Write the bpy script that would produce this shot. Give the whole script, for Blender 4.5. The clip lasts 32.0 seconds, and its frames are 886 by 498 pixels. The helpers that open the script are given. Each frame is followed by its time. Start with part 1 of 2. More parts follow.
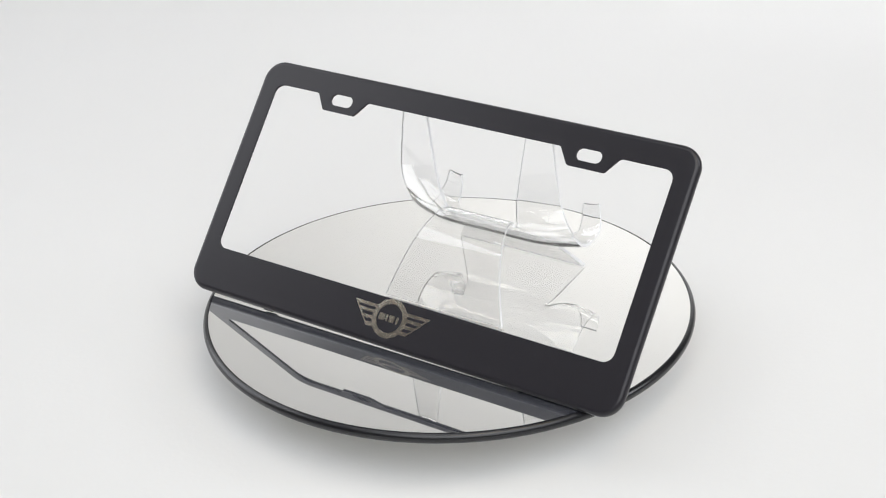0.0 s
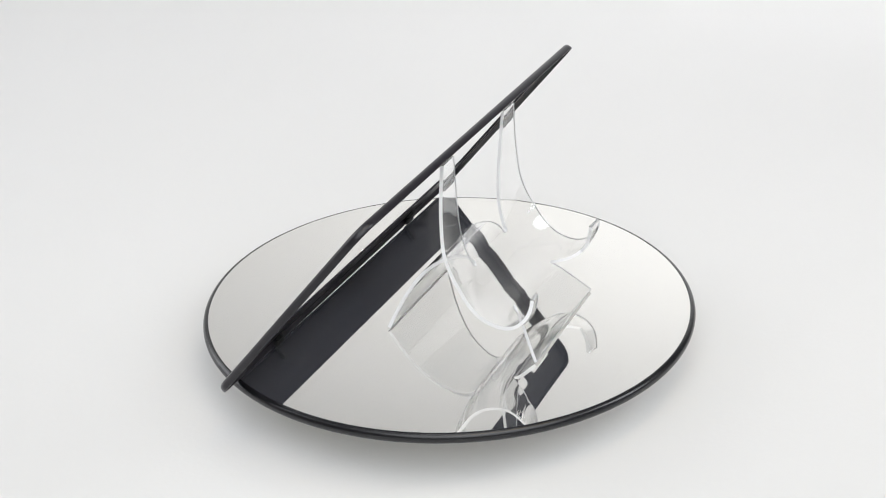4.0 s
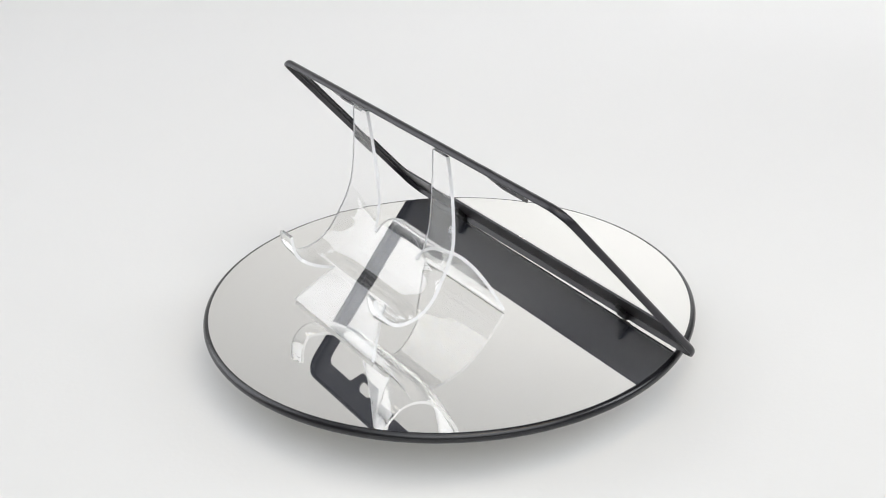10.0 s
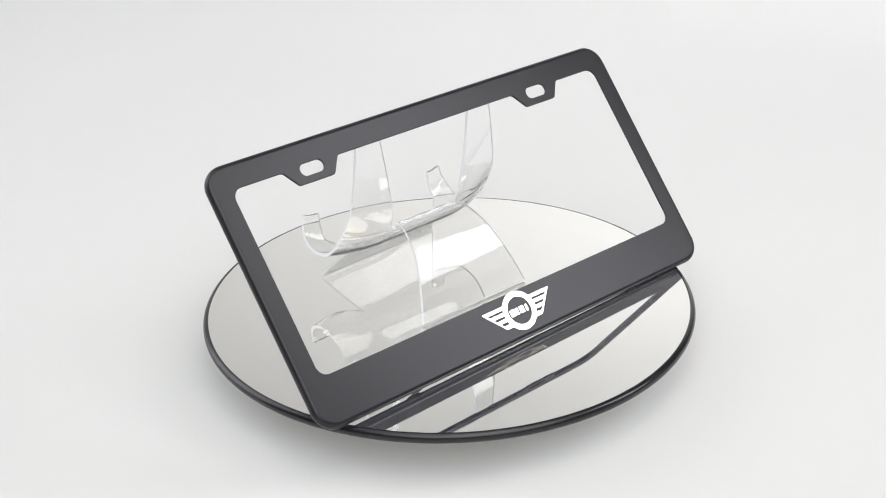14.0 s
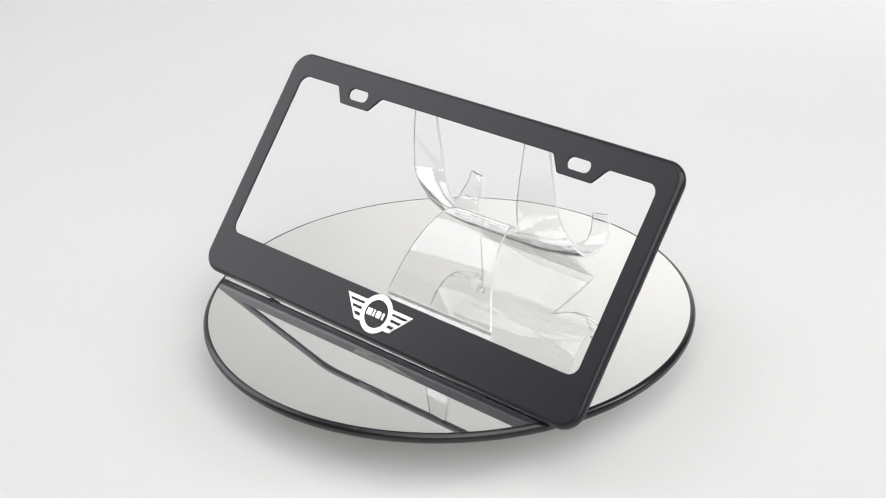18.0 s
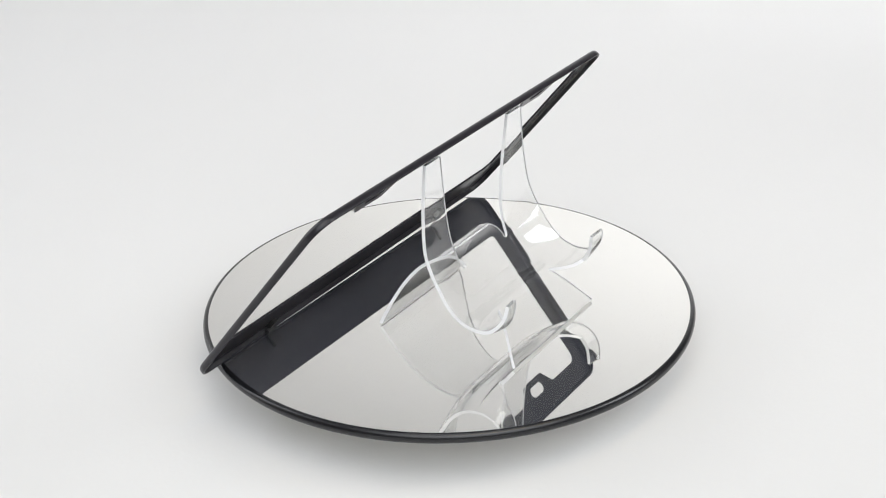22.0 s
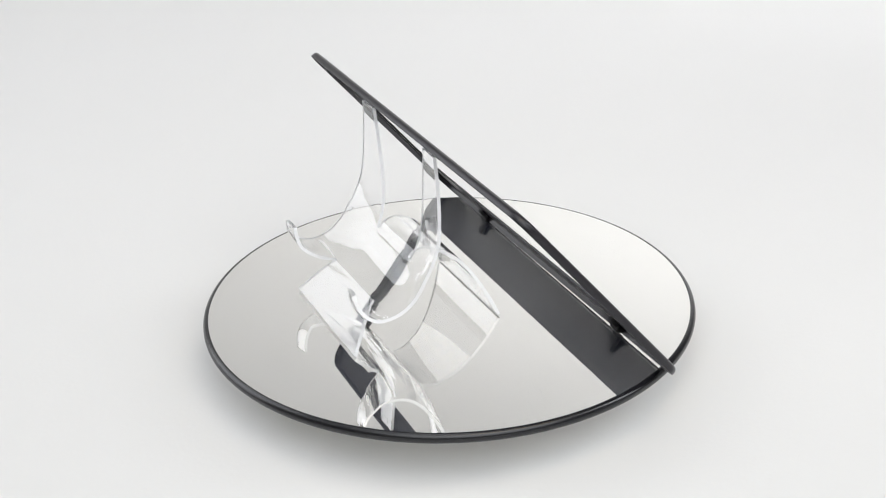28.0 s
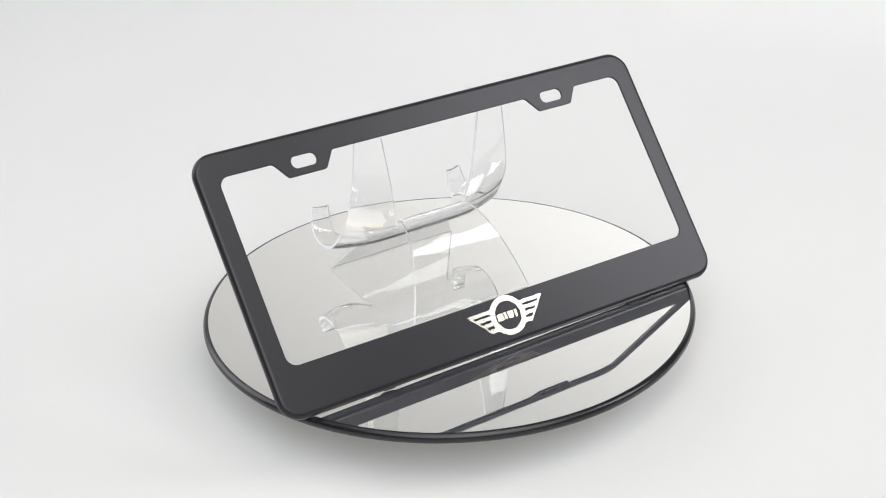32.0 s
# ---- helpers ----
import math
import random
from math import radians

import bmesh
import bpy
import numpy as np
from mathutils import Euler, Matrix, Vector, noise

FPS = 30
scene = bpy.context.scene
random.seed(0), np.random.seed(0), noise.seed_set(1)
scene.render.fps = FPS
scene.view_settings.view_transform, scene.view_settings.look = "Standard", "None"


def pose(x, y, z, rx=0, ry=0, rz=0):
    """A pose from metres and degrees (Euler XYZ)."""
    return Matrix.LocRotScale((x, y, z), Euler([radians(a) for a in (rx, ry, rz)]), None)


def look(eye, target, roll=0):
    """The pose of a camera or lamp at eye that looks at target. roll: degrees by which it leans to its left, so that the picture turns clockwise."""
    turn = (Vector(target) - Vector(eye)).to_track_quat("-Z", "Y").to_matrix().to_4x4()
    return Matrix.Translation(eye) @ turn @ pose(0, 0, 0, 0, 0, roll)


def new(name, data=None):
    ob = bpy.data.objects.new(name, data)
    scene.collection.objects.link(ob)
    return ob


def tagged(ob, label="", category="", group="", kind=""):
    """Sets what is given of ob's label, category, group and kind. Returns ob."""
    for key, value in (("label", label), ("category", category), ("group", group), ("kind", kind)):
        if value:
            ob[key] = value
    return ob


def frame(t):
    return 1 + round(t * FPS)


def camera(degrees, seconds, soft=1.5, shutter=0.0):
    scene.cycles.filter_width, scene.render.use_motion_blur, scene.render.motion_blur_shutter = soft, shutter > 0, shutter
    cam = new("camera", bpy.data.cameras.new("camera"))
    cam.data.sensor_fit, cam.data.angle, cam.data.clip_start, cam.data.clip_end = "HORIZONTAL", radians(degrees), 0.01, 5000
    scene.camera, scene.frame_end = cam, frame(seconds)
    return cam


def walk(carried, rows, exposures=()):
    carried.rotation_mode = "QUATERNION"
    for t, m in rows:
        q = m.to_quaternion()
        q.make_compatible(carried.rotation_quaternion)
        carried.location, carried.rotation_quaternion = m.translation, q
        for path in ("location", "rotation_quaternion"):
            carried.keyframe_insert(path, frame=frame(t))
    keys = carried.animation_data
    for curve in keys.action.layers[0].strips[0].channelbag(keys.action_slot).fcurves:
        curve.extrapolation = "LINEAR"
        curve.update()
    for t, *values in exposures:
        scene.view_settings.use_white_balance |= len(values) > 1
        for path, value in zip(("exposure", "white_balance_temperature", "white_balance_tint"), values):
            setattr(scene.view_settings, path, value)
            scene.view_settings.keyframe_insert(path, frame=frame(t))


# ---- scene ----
# ---- camera -------------------------------------------------------------
cam = camera(34.82, 32.0, soft=1.05)
EYE = pose(0, -0.78799, 0.43129, 63.285, 0, 0.179) @ pose(0, 0, 0, 0, 0, -1.989)
walk(cam, [(0.0, EYE), (32.0, EYE)])

# turn of the table: steady speed with a small unevenness (seconds, degrees)
SPEED, ZERO = -20.431, -4.666 + 20.431 * 16.2
UNEVEN_T = (0, 3.5, 6, 9, 12, 14.5, 16.5, 19.5, 23.5, 28, 32)
UNEVEN_A = (-0.09, 0.12, 0.49, 0.83, 0.45, 0.06, -1.23, -1.30, -0.16, 0.23, -0.06)


def table_angle(t):
    return ZERO + SPEED * t + float(np.interp(t, UNEVEN_T, UNEVEN_A))


# ---- light --------------------------------------------------------------
world = bpy.data.worlds.new("world")
scene.world = world
world.use_nodes = True
world.node_tree.nodes["Background"].inputs["Color"].default_value = (0.9, 0.92, 1.0, 1)
world.node_tree.nodes["Background"].inputs["Strength"].default_value = 0.05
scene.view_settings.exposure = -2.03


def softbox(name, eye, target, sx, sy, watts, colour, spread=180):
    lamp = bpy.data.lights.new(name, "AREA")
    lamp.shape, lamp.size, lamp.size_y, lamp.energy, lamp.color = "RECTANGLE", sx, sy, watts, colour
    lamp.spread = radians(spread)
    ob = new(name, lamp)
    ob.matrix_world = look(eye, target)
    return ob


def around(azimuth, elevation, distance):
    """A place round the table: azimuth from the camera's side, positive to its right."""
    a, e = radians(azimuth), radians(elevation)
    return (distance * math.cos(e) * math.sin(a), -distance * math.cos(e) * math.cos(a), distance * math.sin(e))


AIM = (0, 0, 0.05)
COOL = (0.935, 0.967, 1.0)
DAY = (0.93, 0.952, 1.0)
softbox("softbox_top", (-0.25, 0.0, 1.7), (-0.25, 0.0, 0), 1.3, 0.5, 7, DAY, 120)
softbox("softbox_front", around(11, 49, 1.9), (0, -0.2, 0), 2.3, 2.1, 64, COOL, 104)
softbox("softbox_left", around(-114, 30, 2.1), AIM, 2.05, 2.1, 51, DAY, 106)
softbox("softbox_right", around(84, 37, 1.6), AIM, 0.50, 0.9, 18, DAY, 140)
# two added fill lamps brighten the upright paper that the mirror reflects
softbox("backdrop_fill", (1.5, 0.2, 0.6), (0.2, 1.45, 0.62), 0.6, 0.45, 42, (0.955, 0.968, 1.0), 85)
softbox("backdrop_fill_left", (-1.5, 0.2, 0.45), (-1.2, 1.45, 0.30), 0.5, 0.4, 4, (1.0, 0.95, 0.86), 85)
# added warm lamp, only to put the gold band on the acrylic
softbox("gold_band_helper", around(45, 71, 1.7), AIM, 1.0, 0.18, 6.5, (1.0, 0.72, 0.36), 150)


# ---- materials ----------------------------------------------------------
def material(name, colour, rough=0.5, metal=0.0, ior=1.5, transmission=0.0, spread=0.0, scale=40.0, bump=0.0, bump_scale=400.0, rough_spread=0.0):
    """Principled surface with colour and roughness varied by coarse noise and relief by fine noise."""
    m = bpy.data.materials.new(name)
    m.use_nodes = True
    nt = m.node_tree
    b = nt.nodes["Principled BSDF"]
    b.inputs["Base Color"].default_value = (*colour, 1)
    b.inputs["Roughness"].default_value = rough
    b.inputs["Metallic"].default_value = metal
    b.inputs["IOR"].default_value = ior
    b.inputs["Transmission Weight"].default_value = transmission
    if spread or bump or rough_spread:
        co = nt.nodes.new("ShaderNodeTexCoord")
        if spread or rough_spread:
            n = nt.nodes.new("ShaderNodeTexNoise")
            n.inputs["Scale"].default_value, n.inputs["Detail"].default_value = scale, 2
            nt.links.new(co.outputs["Object"], n.inputs["Vector"])
        if spread:
            mix = nt.nodes.new("ShaderNodeMix")
            mix.data_type = "RGBA"
            mix.inputs[6].default_value = (*[c * (1 - spread) for c in colour], 1)
            mix.inputs[7].default_value = (*[min(1, c * (1 + spread)) for c in colour], 1)
            nt.links.new(n.outputs["Fac"], mix.inputs[0])
            nt.links.new(mix.outputs[2], b.inputs["Base Color"])
        if rough_spread:
            r = nt.nodes.new("ShaderNodeMapRange")
            r.inputs[3].default_value, r.inputs[4].default_value = max(0, rough - rough_spread), rough + rough_spread
            nt.links.new(n.outputs["Fac"], r.inputs[0])
            nt.links.new(r.outputs[0], b.inputs["Roughness"])
        if bump:
            f = nt.nodes.new("ShaderNodeTexNoise")
            f.inputs["Scale"].default_value, f.inputs["Detail"].default_value = bump_scale, 3 if bump_scale > 50 else 0
            nt.links.new(co.outputs["Object"], f.inputs["Vector"])
            bp = nt.nodes.new("ShaderNodeBump")
            bp.inputs["Strength"].default_value, bp.inputs["Distance"].default_value = bump, 0.0005
            nt.links.new(f.outputs["Fac"], bp.inputs["Height"])
            nt.links.new(bp.outputs["Normal"], b.inputs["Normal"])
    return m


PAPER = material("white_paper", (0.68, 0.676, 0.666), 0.85, spread=0.02, scale=3, bump=0.15, bump_scale=300)
WALL = material("pale_wall_paint", (0.56, 0.54, 0.50), 0.8, spread=0.03, scale=2, bump=0.1, bump_scale=200)
CEILING = material("ceiling_paint", (0.8, 0.8, 0.79), 0.9, spread=0.02, scale=2)
COATING = material("satin_black_coating", (0.0182, 0.0168, 0.0206), 0.28, ior=1.42, spread=0.04, scale=8, rough_spread=0.01)
RIM = material("black_rim_plastic", (0.012, 0.012, 0.014), 0.22, spread=0.1, scale=50, bump=0.05, bump_scale=2000)
SHELL = material("white_plastic_shell", (0.86, 0.84, 0.79), 0.4, spread=0.02, scale=30, bump=0.05, bump_scale=900)
RUBBER = material("black_rubber", (0.012, 0.012, 0.012), 0.7, spread=0.1, scale=200, bump=0.1, bump_scale=2000)
STEEL = material("etched_bare_steel", (0.80, 0.74, 0.65), 0.09, metal=1.0, spread=0.06, scale=800, bump=0.1, bump_scale=4000)
SILVER = material("mirror_silver", (0.87, 0.857, 0.818), 0.02, metal=1.0, rough_spread=0.01, scale=12)
nt = SILVER.node_tree  # weak bluish diffuse film mixed over the silver
film, both = nt.nodes.new("ShaderNodeBsdfDiffuse"), nt.nodes.new("ShaderNodeMixShader")
film.inputs["Color"].default_value, both.inputs[0].default_value = (0.68, 0.74, 0.92, 1), 0.035
nt.links.new(nt.nodes["Principled BSDF"].outputs[0], both.inputs[1])
nt.links.new(film.outputs[0], both.inputs[2])
nt.links.new(both.outputs[0], nt.nodes["Material Output"].inputs[0])
GROUND = material("ground_glass_edge", (0.36, 0.37, 0.37), 0.15, spread=0.08, scale=300, bump=0.1, bump_scale=2000)
ACRYLIC = material("clear_acrylic", (1.0, 1.0, 1.0), 0.0, ior=1.49, transmission=0.985, bump=0.08, bump_scale=16)
# near-white colour stands in for light piped to the sheet's edges
EDGE = material("acrylic_edge_piped_light", (0.98, 0.985, 0.99), 0.25, ior=1.49, transmission=0.1, bump=0.3, bump_scale=1200)
TIP = material("polished_acrylic_end", (0.985, 0.99, 0.99), 0.12, ior=1.49, transmission=0.85, bump=0.15, bump_scale=900)


def part(name, bm, mats, parent=None, label="", smooth=False):
    me = bpy.data.meshes.new(name)
    bmesh.ops.recalc_face_normals(bm, faces=bm.faces) if name not in OPEN else None
    bm.to_mesh(me)
    bm.free()
    for m in mats if isinstance(mats, (list, tuple)) else [mats]:
        me.materials.append(m)
    if smooth:
        for f in me.polygons:
            f.use_smooth = True
    ob = new(name, me)
    ob.parent = parent
    if label:
        tagged(ob, label)
    return ob


OPEN = {"arm", "lip", "body", "front_leg", "rear_leg", "backdrop"}


# ---- studio -------------------------------------------------------------
FLOOR = -0.036


def backdrop():
    """White paper sweep: table part, curve and upright part in one sheet with thickness."""
    prof = [(-1.0, FLOOR)]
    r, y0 = 0.50, 0.97
    prof.append((y0, FLOOR))
    for i in range(1, 25):
        a = radians(90 * i / 24)
        prof.append((y0 + r * math.sin(a), FLOOR + r * (1 - math.cos(a))))
    prof.append((y0 + r, 1.9))
    bm = bmesh.new()
    rows = []
    for y, z in prof:
        rows.append([bm.verts.new((x, y, z)) for x in (-2.1, -0.7, 0.7, 2.1)])
    for a, b in zip(rows, rows[1:]):
        for i in range(3):
            bm.faces.new((a[i], a[i + 1], b[i + 1], b[i]))
    ob = part("backdrop", bm, PAPER, smooth=True)
    tagged(ob, "seamless white paper sweep curving up from the table", "backdrop", kind="structure")
    mod = ob.modifiers.new("thickness", "SOLIDIFY")
    mod.thickness, mod.offset = 0.002, -1
    return ob


def box(name, x0, x1, y0, y1, z0, z1, mat, label, category):
    bm = bmesh.new()
    bmesh.ops.create_cube(bm, size=1)
    for v in bm.verts:
        v.co = ((x0 + x1) / 2 + v.co.x * (x1 - x0), (y0 + y1) / 2 + v.co.y * (y1 - y0), (z0 + z1) / 2 + v.co.z * (z1 - z0))
    return tagged(part(name, bm, mat), label, category, kind="structure")


backdrop()
box("floor", -2.7, 2.7, -3.0, 2.5, -0.17, -0.046, WALL, "plain pale floor under the paper sweep", "floor")
box("wall_north", -2.7, 2.7, 2.4, 2.5, -0.046, 2.6, WALL, "plain pale wall behind the paper sweep", "wall")
box("wall_south", -2.7, 2.7, -3.0, -2.9, -0.046, 2.6, WALL, "plain pale wall", "wall")
box("wall_east", 2.6, 2.7, -2.9, 2.4, -0.046, 2.6, WALL, "plain pale wall", "wall")
box("wall_west", -2.7, -2.6, -2.9, 2.4, -0.046, 2.6, WALL, "plain pale wall", "wall")
box("ceiling", -2.7, 2.7, -3.0, 2.5, 2.6, 2.7, CEILING, "plain pale ceiling", "ceiling")


# ---- turntable ----------------------------------------------------------
def lathe(prof, n=160, cap=True):
    """Closed ring of (radius, height) turned about z."""
    bm = bmesh.new()
    rings = []
    for r, z in prof:
        rings.append([bm.verts.new((r * math.cos(2 * math.pi * i / n), r * math.sin(2 * math.pi * i / n), z)) for i in range(n)])
    k = len(rings)
    for j in range(k if not cap else k - 1):
        a, b = rings[j], rings[(j + 1) % k]
        for i in range(n):
            f = bm.faces.new((a[i], a[(i + 1) % n], b[(i + 1) % n], b[i]))
            f.smooth = True
    if cap:
        bm.faces.new(rings[0][::-1])
        bm.faces.new(rings[-1])
    return bm


RM = 0.15244  # mirror radius


def turntable():
    top = new("turntable")
    tagged(top, "round motorised turntable with mirror top and black rim on white paper", "turntable")
    top.location = (0, 0, FLOOR)
    part("base", lathe([(0.044, 0.0), (0.047, 0.002), (0.047, 0.017), (0.044, 0.0204), (0.02, 0.0207)], 96), SHELL, top, "white plastic drive base")
    bm = lathe([(RM, -0.0012), (RM, -0.0003), (RM - 0.0003, 0.0)], 200)
    for f in bm.faces:
        f.smooth = len(f.verts) == 4
        if len(f.verts) == 4:
            f.material_index = 2
        elif f.calc_center_median().z < -0.001:
            f.material_index = 1
    disc = part("mirror_top", bm, [SILVER, SILVER, GROUND], top, "round silvered glass mirror top")
    disc.location = (0, 0, -FLOOR)
    # rim: rounded black ring that carries the glass
    prof = [(RM - 0.0009, 0.0), (RM - 0.0005, 0.0002)]
    prof += [(RM - 0.0004 + 0.0029 * math.sin(radians(a)), -0.0031 + 0.0031 * math.cos(radians(a))) for a in range(12, 172, 12)]
    prof += [(RM - 0.003, -0.0063), (RM - 0.004, -0.0060), (RM - 0.004, -0.0016), (RM - 0.002, -0.0016)]
    part("rim", lathe(prof, 200, cap=False), RIM, disc, "rounded black plastic rim")
    # unseen plate, white so that it bounces light into the disc's shadow
    part("underside", lathe([(0.03, -0.0058), (RM - 0.0045, -0.0058), (RM - 0.0045, -0.0018), (0.03, -0.0018)], 160, cap=False), SHELL, disc, "unseen carrier plate, made white to bounce light under the disc")
    part("hub", lathe([(0.028, -0.0152), (0.034, -0.0142), (0.034, -0.0062)], 96), SHELL, disc)
    return disc


# ---- licence plate frame ------------------------------------------------
LEAN = 39.60
FRAME_AT = Matrix.Translation((0.00229, 0.01402, 0.11201)) @ pose(0, 0, 0, -LEAN) @ pose(0, 0, 0, 0, 0.43, 0)


def rounded(points, radii, n=8):
    """Closed loop of 2D points with each corner rounded."""
    out = []
    k = len(points)
    for i in range(k):
        p0, p1, p2 = Vector(points[i - 1]), Vector(points[i]), Vector(points[(i + 1) % k])
        r = radii[i] if isinstance(radii, (list, tuple)) else radii
        d0, d2 = (p0 - p1).normalized(), (p2 - p1).normalized()
        half = d0.angle(d2) / 2
        cut = r / math.tan(half)
        c = p1 + (d0 + d2).normalized() * (r / math.sin(half))
        a, b = p1 + d0 * cut - c, p1 + d2 * cut - c
        turn = a.angle_signed(b)
        for j in range(n + 1):
            t = -turn * j / n
            out.append(c + Vector((a.x * math.cos(t) - a.y * math.sin(t), a.x * math.sin(t) + a.y * math.cos(t))))
    return out


def fill_ring(bm, outer, holes, w):
    """Flat face at depth w between an outer loop and holes."""
    edges, loops = [], []
    for loop in [outer, *holes]:
        vs = [bm.verts.new((q.x, w, q.y)) for q in loop]
        loops.append(vs)
        edges += [bm.edges.new((vs[i], vs[(i + 1) % len(vs)])) for i in range(len(vs))]
    bmesh.ops.triangle_fill(bm, use_beauty=True, edges=edges)
    return loops


def bridge(bm, a, b, smooth=True):
    for i in range(len(a)):
        f = bm.faces.new((a[i], a[(i + 1) % len(a)], b[(i + 1) % len(a)], b[i]))
        f.smooth = smooth


W2, TOP, BOTTOM, R_OUT = 0.1555, 0.0182, -0.1408, 0.0135


def outline(inset, n=12):
    x, t, b, r = W2 - inset, TOP - inset, BOTTOM + inset, max(0.0008, R_OUT - inset)
    return rounded([(-x, b), (x, b), (x, t), (-x, t)], r, n)


def window(grow=0.0):
    """Window opening with the two screw tabs hanging into it."""
    g = grow
    pts = [(-0.1424 - g, -0.1117 - g), (0.1424 + g, -0.1117 - g), (0.1424 + g, 0.0023 + g)]
    rad = [0.0065, 0.0065, 0.0065]
    for c in (0.0889, -0.0889):
        pts += [(c + 0.0196 - g * 0.6, 0.0023 + g), (c + 0.0122 - g * 0.6, -0.0081 + g), (c - 0.0122 + g * 0.6, -0.0081 + g), (c - 0.0196 + g * 0.6, 0.0023 + g)]
        rad += [0.003, 0.0022, 0.0022, 0.003]
    pts.append((-0.1424 - g, 0.0023 + g))
    rad.append(0.0065)
    return rounded(pts, rad, 6)


def slot(cx, grow=0.0):
    return rounded([(cx - 0.0081 - grow, -0.0038 - grow), (cx + 0.0081 + grow, -0.0038 - grow), (cx + 0.0081 + grow, 0.0038 + grow), (cx - 0.0081 - grow, 0.0038 + grow)], 0.0036, 6)


def plate_frame():
    top = new("licence_plate_frame")
    tagged(top, "satin black metal licence plate frame leaning on a clear stand", "plate frame")
    bm = bmesh.new()
    g = 0.0003
    front = fill_ring(bm, outline(0.0030), [window(g), slot(-0.0889, g), slot(0.0889, g)], 0.0)
    back = fill_ring(bm, outline(0.0022), [window(), slot(-0.0889), slot(0.0889)], 0.0014)
    for a, b, mk in zip(front[1:], back[1:], (window, lambda: slot(-0.0889), lambda: slot(0.0889))):
        mid = [bm.verts.new((q.x, 0.0003, q.y)) for q in mk()]
        bridge(bm, a, mid)
        bridge(bm, mid, b, False)
    # rounded edge and lip that runs back round the whole frame
    prof = [(0.0030 * (1 - math.sin(radians(a))), 0.0030 * (1 - math.cos(radians(a)))) for a in (12, 25, 38, 52, 68, 90)]
    prof += [(0.0, 0.0046), (0.0003, 0.0050), (0.0010, 0.0050), (0.0013, 0.0046), (0.0013, 0.0026), (0.0016, 0.0020)]
    last = front[0]
    for inset, w in prof:
        deep = -0.0002 if w > 0.004 else 0.0  # the lip is a little lower along the bottom
        ring = [bm.verts.new((q.x, w + deep * (TOP - q.y) / (TOP - BOTTOM), q.y)) for q in outline(inset)]
        bridge(bm, last, ring)
        last = ring
    bridge(bm, last, back[0])
    part("frame_body", bm, COATING, top, "satin black coated sheet metal with rolled lip")
    emblem(top)
    # rubber buffers on the lower lip
    cs, sn, h = math.cos(radians(LEAN)), math.sin(radians(LEAN)), 0.11201
    for u in (-0.0889, 0.0889):
        bm = bmesh.new()
        bmesh.ops.create_cube(bm, size=1)
        for v in bm.verts:
            w = 0.0046 + v.co.y * 0.0030
            v.co = (v.co.x * 0.0085, w, -0.1368 if v.co.z > 0 else -(h - 0.0003 - w * sn) / cs)
        tab = bmesh.ops.create_cube(bm, size=1)["verts"]
        for v in tab:
            v.co = (v.co.x * 0.0046, 0.0028 + v.co.y * 0.0030, -0.1338 + v.co.z * 0.0072)
        bmesh.ops.bevel(bm, geom=bm.edges[:], offset=0.0006, segments=2, affect="EDGES")
        ob = part("buffer", bm, RUBBER, top, "small black rubber buffer under the lower lip")
        ob.matrix_basis = pose(u, 0, (-0.0007 if u > 0 else 0.0007))
    return top


def flat_piece(loops, depth, w):
    """Thin raised piece from an outer loop and holes."""
    bm = bmesh.new()
    a = fill_ring(bm, loops[0], loops[1:], w - depth)
    b = fill_ring(bm, loops[0], loops[1:], w)
    for p, q in zip(a, b):
        bridge(bm, p, q, False)
    return bm


def emblem(top):
    """Etched emblem: ring, a plain bar in it, and two wings of bars."""
    cx, cz = -0.0010, -0.1237
    circle = lambda r, n=48: [Vector((cx + r * math.cos(2 * math.pi * i / n), cz + r * math.sin(2 * math.pi * i / n))) for i in range(n)]
    ring = part("emblem", flat_piece([circle(0.0121), circle(0.0088)], 0.00012, 0.00002), STEEL, top, "bare steel winged ring emblem")
    for u, w in ((-0.0054, 0.0042), (-0.0018, 0.0016), (0.0018, 0.0036), (0.0056, 0.0016)):
        block = rounded([(cx + u - w / 2, cz - 0.0021), (cx + u + w / 2, cz - 0.0021), (cx + u + w / 2, cz + 0.0021), (cx + u - w / 2, cz + 0.0021)], 0.0004, 3)
        part("bar", flat_piece([block], 0.00012, 0.00002), STEEL, ring)
    zs = [(0.0062, 0.0042), (0.0026, 0.0006), (-0.0012, -0.0032), (-0.0052, -0.0076)]
    for s in (-1, 1):
        tip = lambda z: 0.0272 - (0.0062 - z) * 0.92
        for hi, lo in zs:
            inner = lambda z: math.sqrt(max(0.0, 0.01205 ** 2 - z * z)) + 0.0001 if abs(z) < 0.01205 else 0.0
            pts = [(cx + s * inner(hi), cz + hi), (cx + s * tip(hi), cz + hi), (cx + s * tip(lo), cz + lo), (cx + s * inner(lo), cz + lo)]
            if s < 0:
                pts = pts[::-1]
            part("feather", flat_piece([[Vector(q) for q in pts]], 0.00012, 0.00002), STEEL, ring)
        pts = [(cx + s * 0.0272, cz + 0.0062), (cx + s * 0.0145, cz - 0.0076), (cx + s * 0.0133, cz - 0.0076), (cx + s * 0.0252, cz + 0.0057)]
        part("feather", flat_piece([[Vector(q) for q in pts]], 0.00011, 0.00002), STEEL, ring)


# ---- acrylic stand ------------------------------------------------------
SX, THICK, STEP, ACROSS = 0.0069, 0.0021, 12, 8


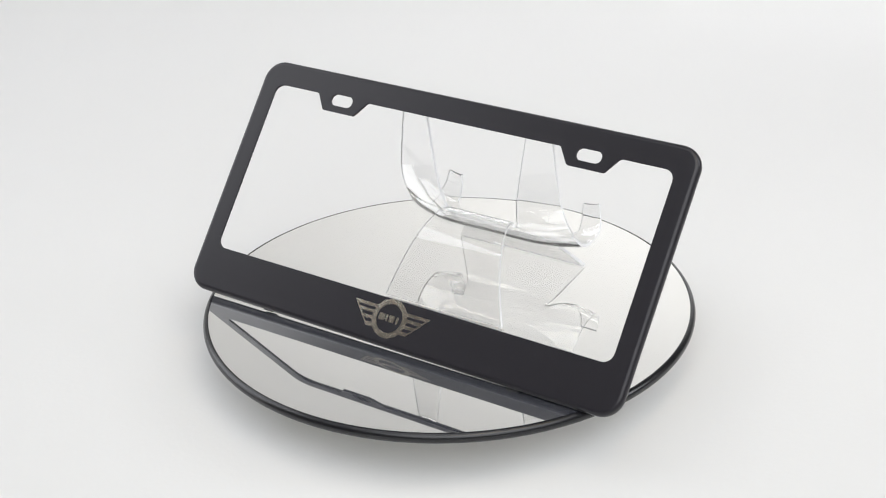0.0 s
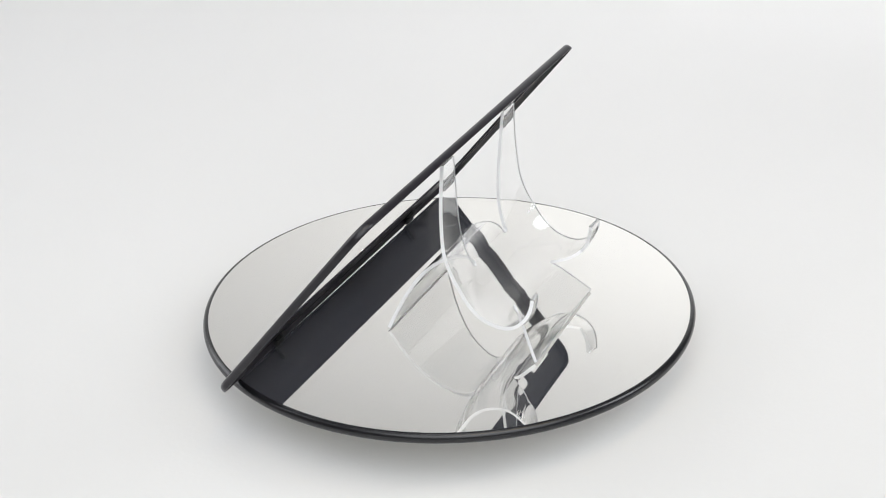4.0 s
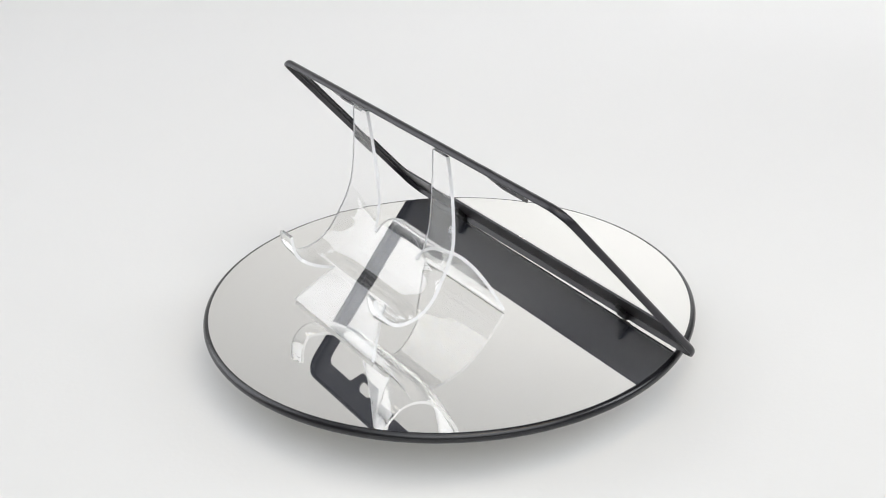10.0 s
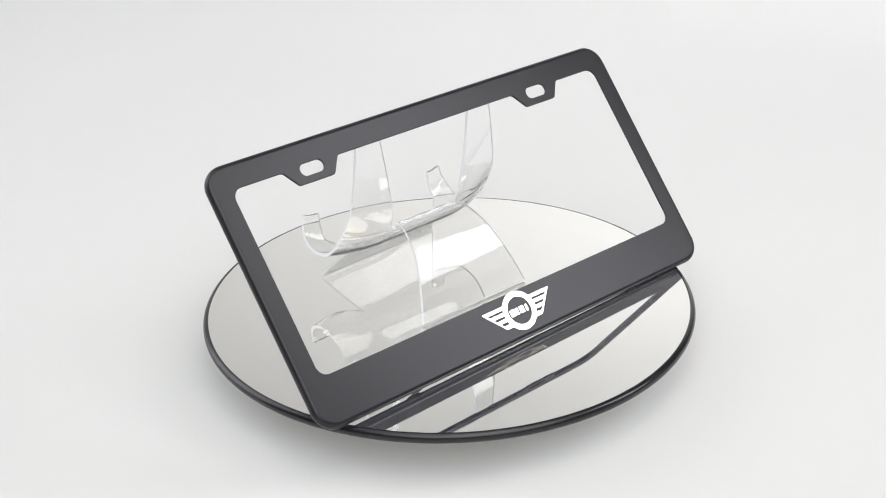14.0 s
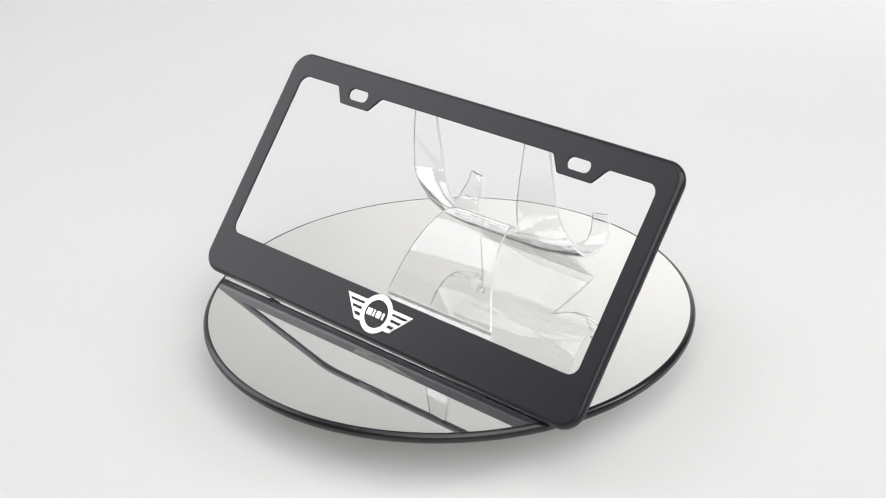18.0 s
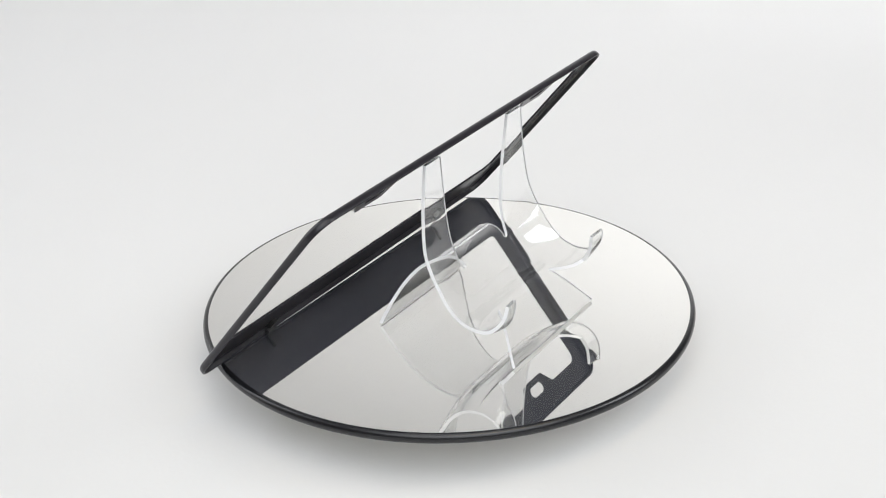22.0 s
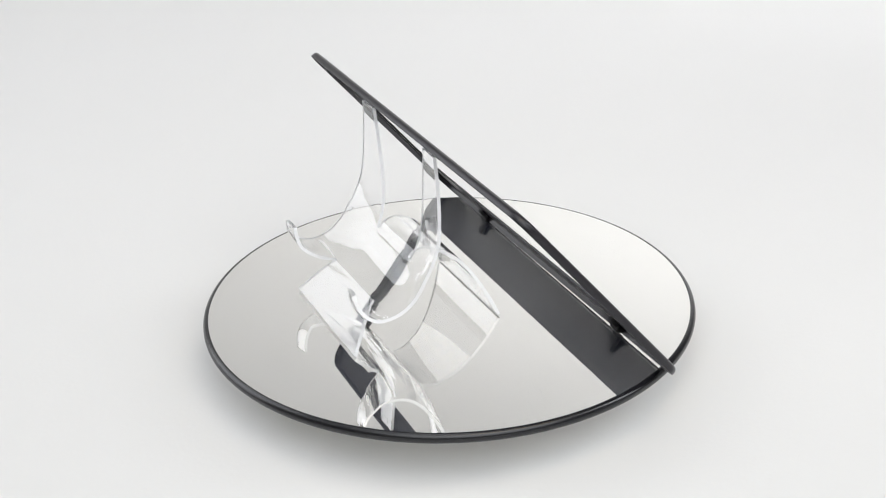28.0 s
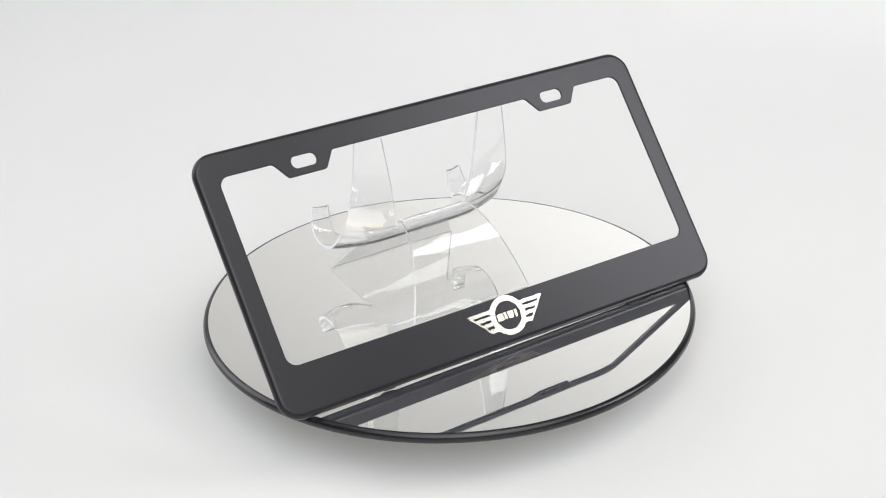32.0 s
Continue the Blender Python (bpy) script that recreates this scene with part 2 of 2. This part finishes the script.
def spline(points, n):
    """Smooth curve through points, n steps between each pair."""
    P = [Vector(q) for q in points]
    out = []
    for i in range(len(P) - 1):
        a, b, c, d = P[max(0, i - 1)], P[i], P[i + 1], P[min(len(P) - 1, i + 2)]
        for j in range(n):
            t = j / n
            out.append(0.5 * (2 * b + (c - a) * t + (2 * a - 5 * b + 4 * c - d) * t * t + (3 * b - a - 3 * c + d) * t ** 3))
    out.append(P[-1])
    return out


def sheet_normals(grid):
    """Normals of a grid of points, row by row."""
    out = []
    n, k = len(grid), len(grid[0])
    for r in range(n):
        row = []
        for c in range(k):
            along_rows = grid[min(r + 1, n - 1)][c] - grid[max(r - 1, 0)][c]
            across = grid[r][min(c + 1, k - 1)] - grid[r][max(c - 1, 0)]
            row.append(across.cross(along_rows).normalized())
        out.append(row)
    return out


def add_sheet(bm, normals, grid, nrm, caps=(0, 0), sides=(0, 0)):
    """Adds a sheet of even thickness on a grid: clear faces, and whitened edges where asked."""
    lay = []
    for row, nr in zip(grid, nrm):
        line = []
        for p, n in zip(row, nr):
            line.append((bm.verts.new(p + n * THICK / 2), bm.verts.new(p - n * THICK / 2)))
            normals += [n, -n]
        lay.append(line)
    for a, b in zip(lay, lay[1:]):
        for c in range(len(a) - 1):
            bm.faces.new((a[c][0], a[c + 1][0], b[c + 1][0], b[c][0]))
            bm.faces.new((a[c][1], b[c][1], b[c + 1][1], a[c + 1][1]))
        if sides[0]:
            bm.faces.new((a[0][0], b[0][0], b[0][1], a[0][1])).material_index = 1
        if sides[1]:
            bm.faces.new((a[-1][0], a[-1][1], b[-1][1], b[-1][0])).material_index = 1
    for on, line, flip in ((caps[0], lay[0], False), (caps[1], lay[-1], True)):
        if on:
            for p, q in zip(line, line[1:]):
                vs = (p[0], p[1], q[1], q[0])
                bm.faces.new(vs[::-1] if flip else vs).material_index = on


def bent_part(name, pieces, parent, label=""):
    bm, normals = bmesh.new(), []
    for piece in pieces:
        add_sheet(bm, normals, *piece)
    ob = part(name, bm, [ACRYLIC, EDGE, TIP], parent, label)
    split = []
    for f in ob.data.polygons:
        f.use_smooth = True
        for k in f.vertices:
            split.append(tuple(normals[k]) if f.material_index == 0 else tuple(f.normal))
    ob.data.normals_split_custom_set(split)
    return ob


def along(curve, a, b, ease=1.0):
    """Values from a to b by length along a curve."""
    d = [0.0]
    for p, q in zip(curve, curve[1:]):
        d.append(d[-1] + (q - p).length)
    return [a + (b - a) * (s / d[-1]) ** ease for s in d]


def mm(points):
    return [(a / 1000, b / 1000) for a, b in points]


def acrylic_stand():
    top = new("acrylic_stand")
    tagged(top, "clear bent acrylic easel stand with polished edges on a mirror", "display stand")
    # side profiles (y, z) in mm: inner and outer edge of the arms, the curved body and the upturned lips
    arm_a = spline(mm([(26.2, 119.2), (25.6, 103), (25.2, 82), (26.0, 65), (28.8, 52.4), (32.6, 43.4)]), STEP)
    arm_b = spline(mm([(26.6, 119.2), (26.2, 104), (26.6, 86), (28.6, 67.5), (33.6, 54.6), (38.6, 46.6)]), STEP)
    # one smooth centre line: front leg, body, rear leg
    front_points = [(32.6, 43.4), (30.4, 46.3), (26.6, 48.3), (22.0, 48.6), (17.0, 47.2), (7.5, 41.7), (-1.0, 33.0), (-8.6, 21.0), (-14.2, 9.0), (-17.3, 1.25)]
    body_points = [(32.6, 43.4), (36.0, 37.6), (41.0, 31.8), (47.8, 28.0), (53.5, 26.4), (59.5, 24.7)]
    rear_points = [(59.5, 24.7), (64.0, 21.3), (69.0, 15.7), (74.0, 9.2), (80.4, 1.1)]
    centre = spline(mm(front_points[::-1] + body_points[1:] + rear_points[1:]), STEP)
    kf, kr = STEP * (len(front_points) - 1), STEP * (len(front_points) + len(body_points) - 2)
    front, body_a, rear = centre[:kf + 1][::-1], centre[kf:kr + 1], centre[kr:]
    body_b = spline(mm([(38.6, 46.6), (41.6, 41.6), (45.8, 36.4), (51.0, 31.8), (56.2, 29.2), (61.8, 27.8)]), STEP)
    lip_a = spline(mm([(59.5, 24.7), (65.0, 24.3), (70.8, 25.6), (75.4, 28.8), (78.4, 33.6), (79.9, 39.6), (80.4, 45.6)]), STEP)
    lip_b = spline(mm([(61.8, 27.8), (67.4, 27.8), (72.4, 29.6), (76.8, 33.2), (79.8, 37.4), (81.3, 41.8), (81.9, 46.8)]), STEP)
    inner = [float(np.interp(q.y, (0.0434, 0.0442, 0.0455, 0.049, 0.119), (0.0236, 0.0252, 0.0260, 0.0265, 0.0372))) for q in arm_a]
    inner += along(body_a, 0.0236, 0.0298)[1:]
    n = len(lip_a) - 1
    inner += [0.0298 + 0.0165 * min(1, 2.12 * k / n) ** 0.8 for k in range(1, n + 1)]
    outer = [float(np.interp(q.y, (0.024, 0.034, 0.047, 0.064, 0.119), (0.0608, 0.0608, 0.0600, 0.0588, 0.0525))) for q in arm_b + body_b[1:]]
    outer += [0.0608 - 0.0040 * max(0, (k / n - 0.45) / 0.55) for k in range(1, n + 1)]
    edge_a, edge_b = arm_a + body_a[1:] + lip_a[1:], arm_b + body_b[1:] + lip_b[1:]
    ka, kb = len(arm_a) - 1, len(arm_a) + len(body_a) - 2
    half = along(front, 0.0222, 0.0430, 1.15)
    half[:6] = (0.0236, 0.0232, 0.0228, 0.0226, 0.0224, 0.0223)
    half = half[::-1] + along(body_a, 0.0236, 0.0298)[1:] + along(rear, 0.0298, 0.0478)[1:]
    spine = front[::-1] + body_a[1:] + rear[1:]
    grid = [[Vector((SX + h * k / 4, *q)) for k in range(-4, 5)] for h, q in zip(half, spine)]
    nrm = sheet_normals(grid)
    strips = {}
    for s in (-1, 1):
        strip = []
        for xa, xb, a, b in zip(inner, outer, edge_a, edge_b):
            row = []
            for k in range(ACROSS + 1):  # towards its outer edges the sheet twists a little
                u = k / ACROSS
                row.append(Vector((SX + s * (xa + (xb - xa) * u), *(a + (b - a) * u ** 2))))
            strip.append(row if s > 0 else row[::-1])
        strips[s] = (strip, sheet_normals(strip))
    # the body is one sheet from side to side: the arms, lips and legs leave it with its own normals
    wide = [strips[-1][0][ka + i][:-1] + grid[kf + i] + strips[1][0][ka + i][1:] for i in range(kb - ka + 1)]
    wide_n = sheet_normals(wide)
    for s in (-1, 1):
        strip, sn = strips[s]
        for k, i in ((ka, 0), (kb, -1)):
            sn[k] = wide_n[i][:ACROSS + 1] if s < 0 else wide_n[i][-ACROSS - 1:]
        bent_part("arm", [(strip[:ka + 1], sn[:ka + 1], (2, 0), (1, 1))], top, "tapering clear upright arm")
        bent_part("lip", [(strip[kb:], sn[kb:], (0, 2), (1, 1))], top, "upturned clear lip")
    nrm[kf], nrm[kr] = wide_n[0][ACROSS:ACROSS + 9], wide_n[-1][ACROSS:ACROSS + 9]
    bent_part("body", [(wide, wide_n, (0, 0), (1, 1))], top, "curved clear back panel")
    bent_part("front_leg", [(grid[:kf + 1], nrm[:kf + 1], (1, 0), (1, 1))], top, "arched clear leg")
    bent_part("rear_leg", [(grid[kr:], nrm[kr:], (0, 1), (1, 1))], top, "flared clear foot plate")
    return top


# ---- build and move -----------------------------------------------------
disc = turntable()
plate = plate_frame()
stand = acrylic_stand()


def motions():
    times = [i * 0.5 for i in range(65)]
    turns = [(t, pose(0, 0, 0, 0, 0, table_angle(t))) for t in times]
    walk(disc, [(t, Matrix.Translation((0, 0, -FLOOR)) @ m) for t, m in turns])
    walk(plate, [(t, m @ FRAME_AT) for t, m in turns])
    walk(stand, turns)


motions()
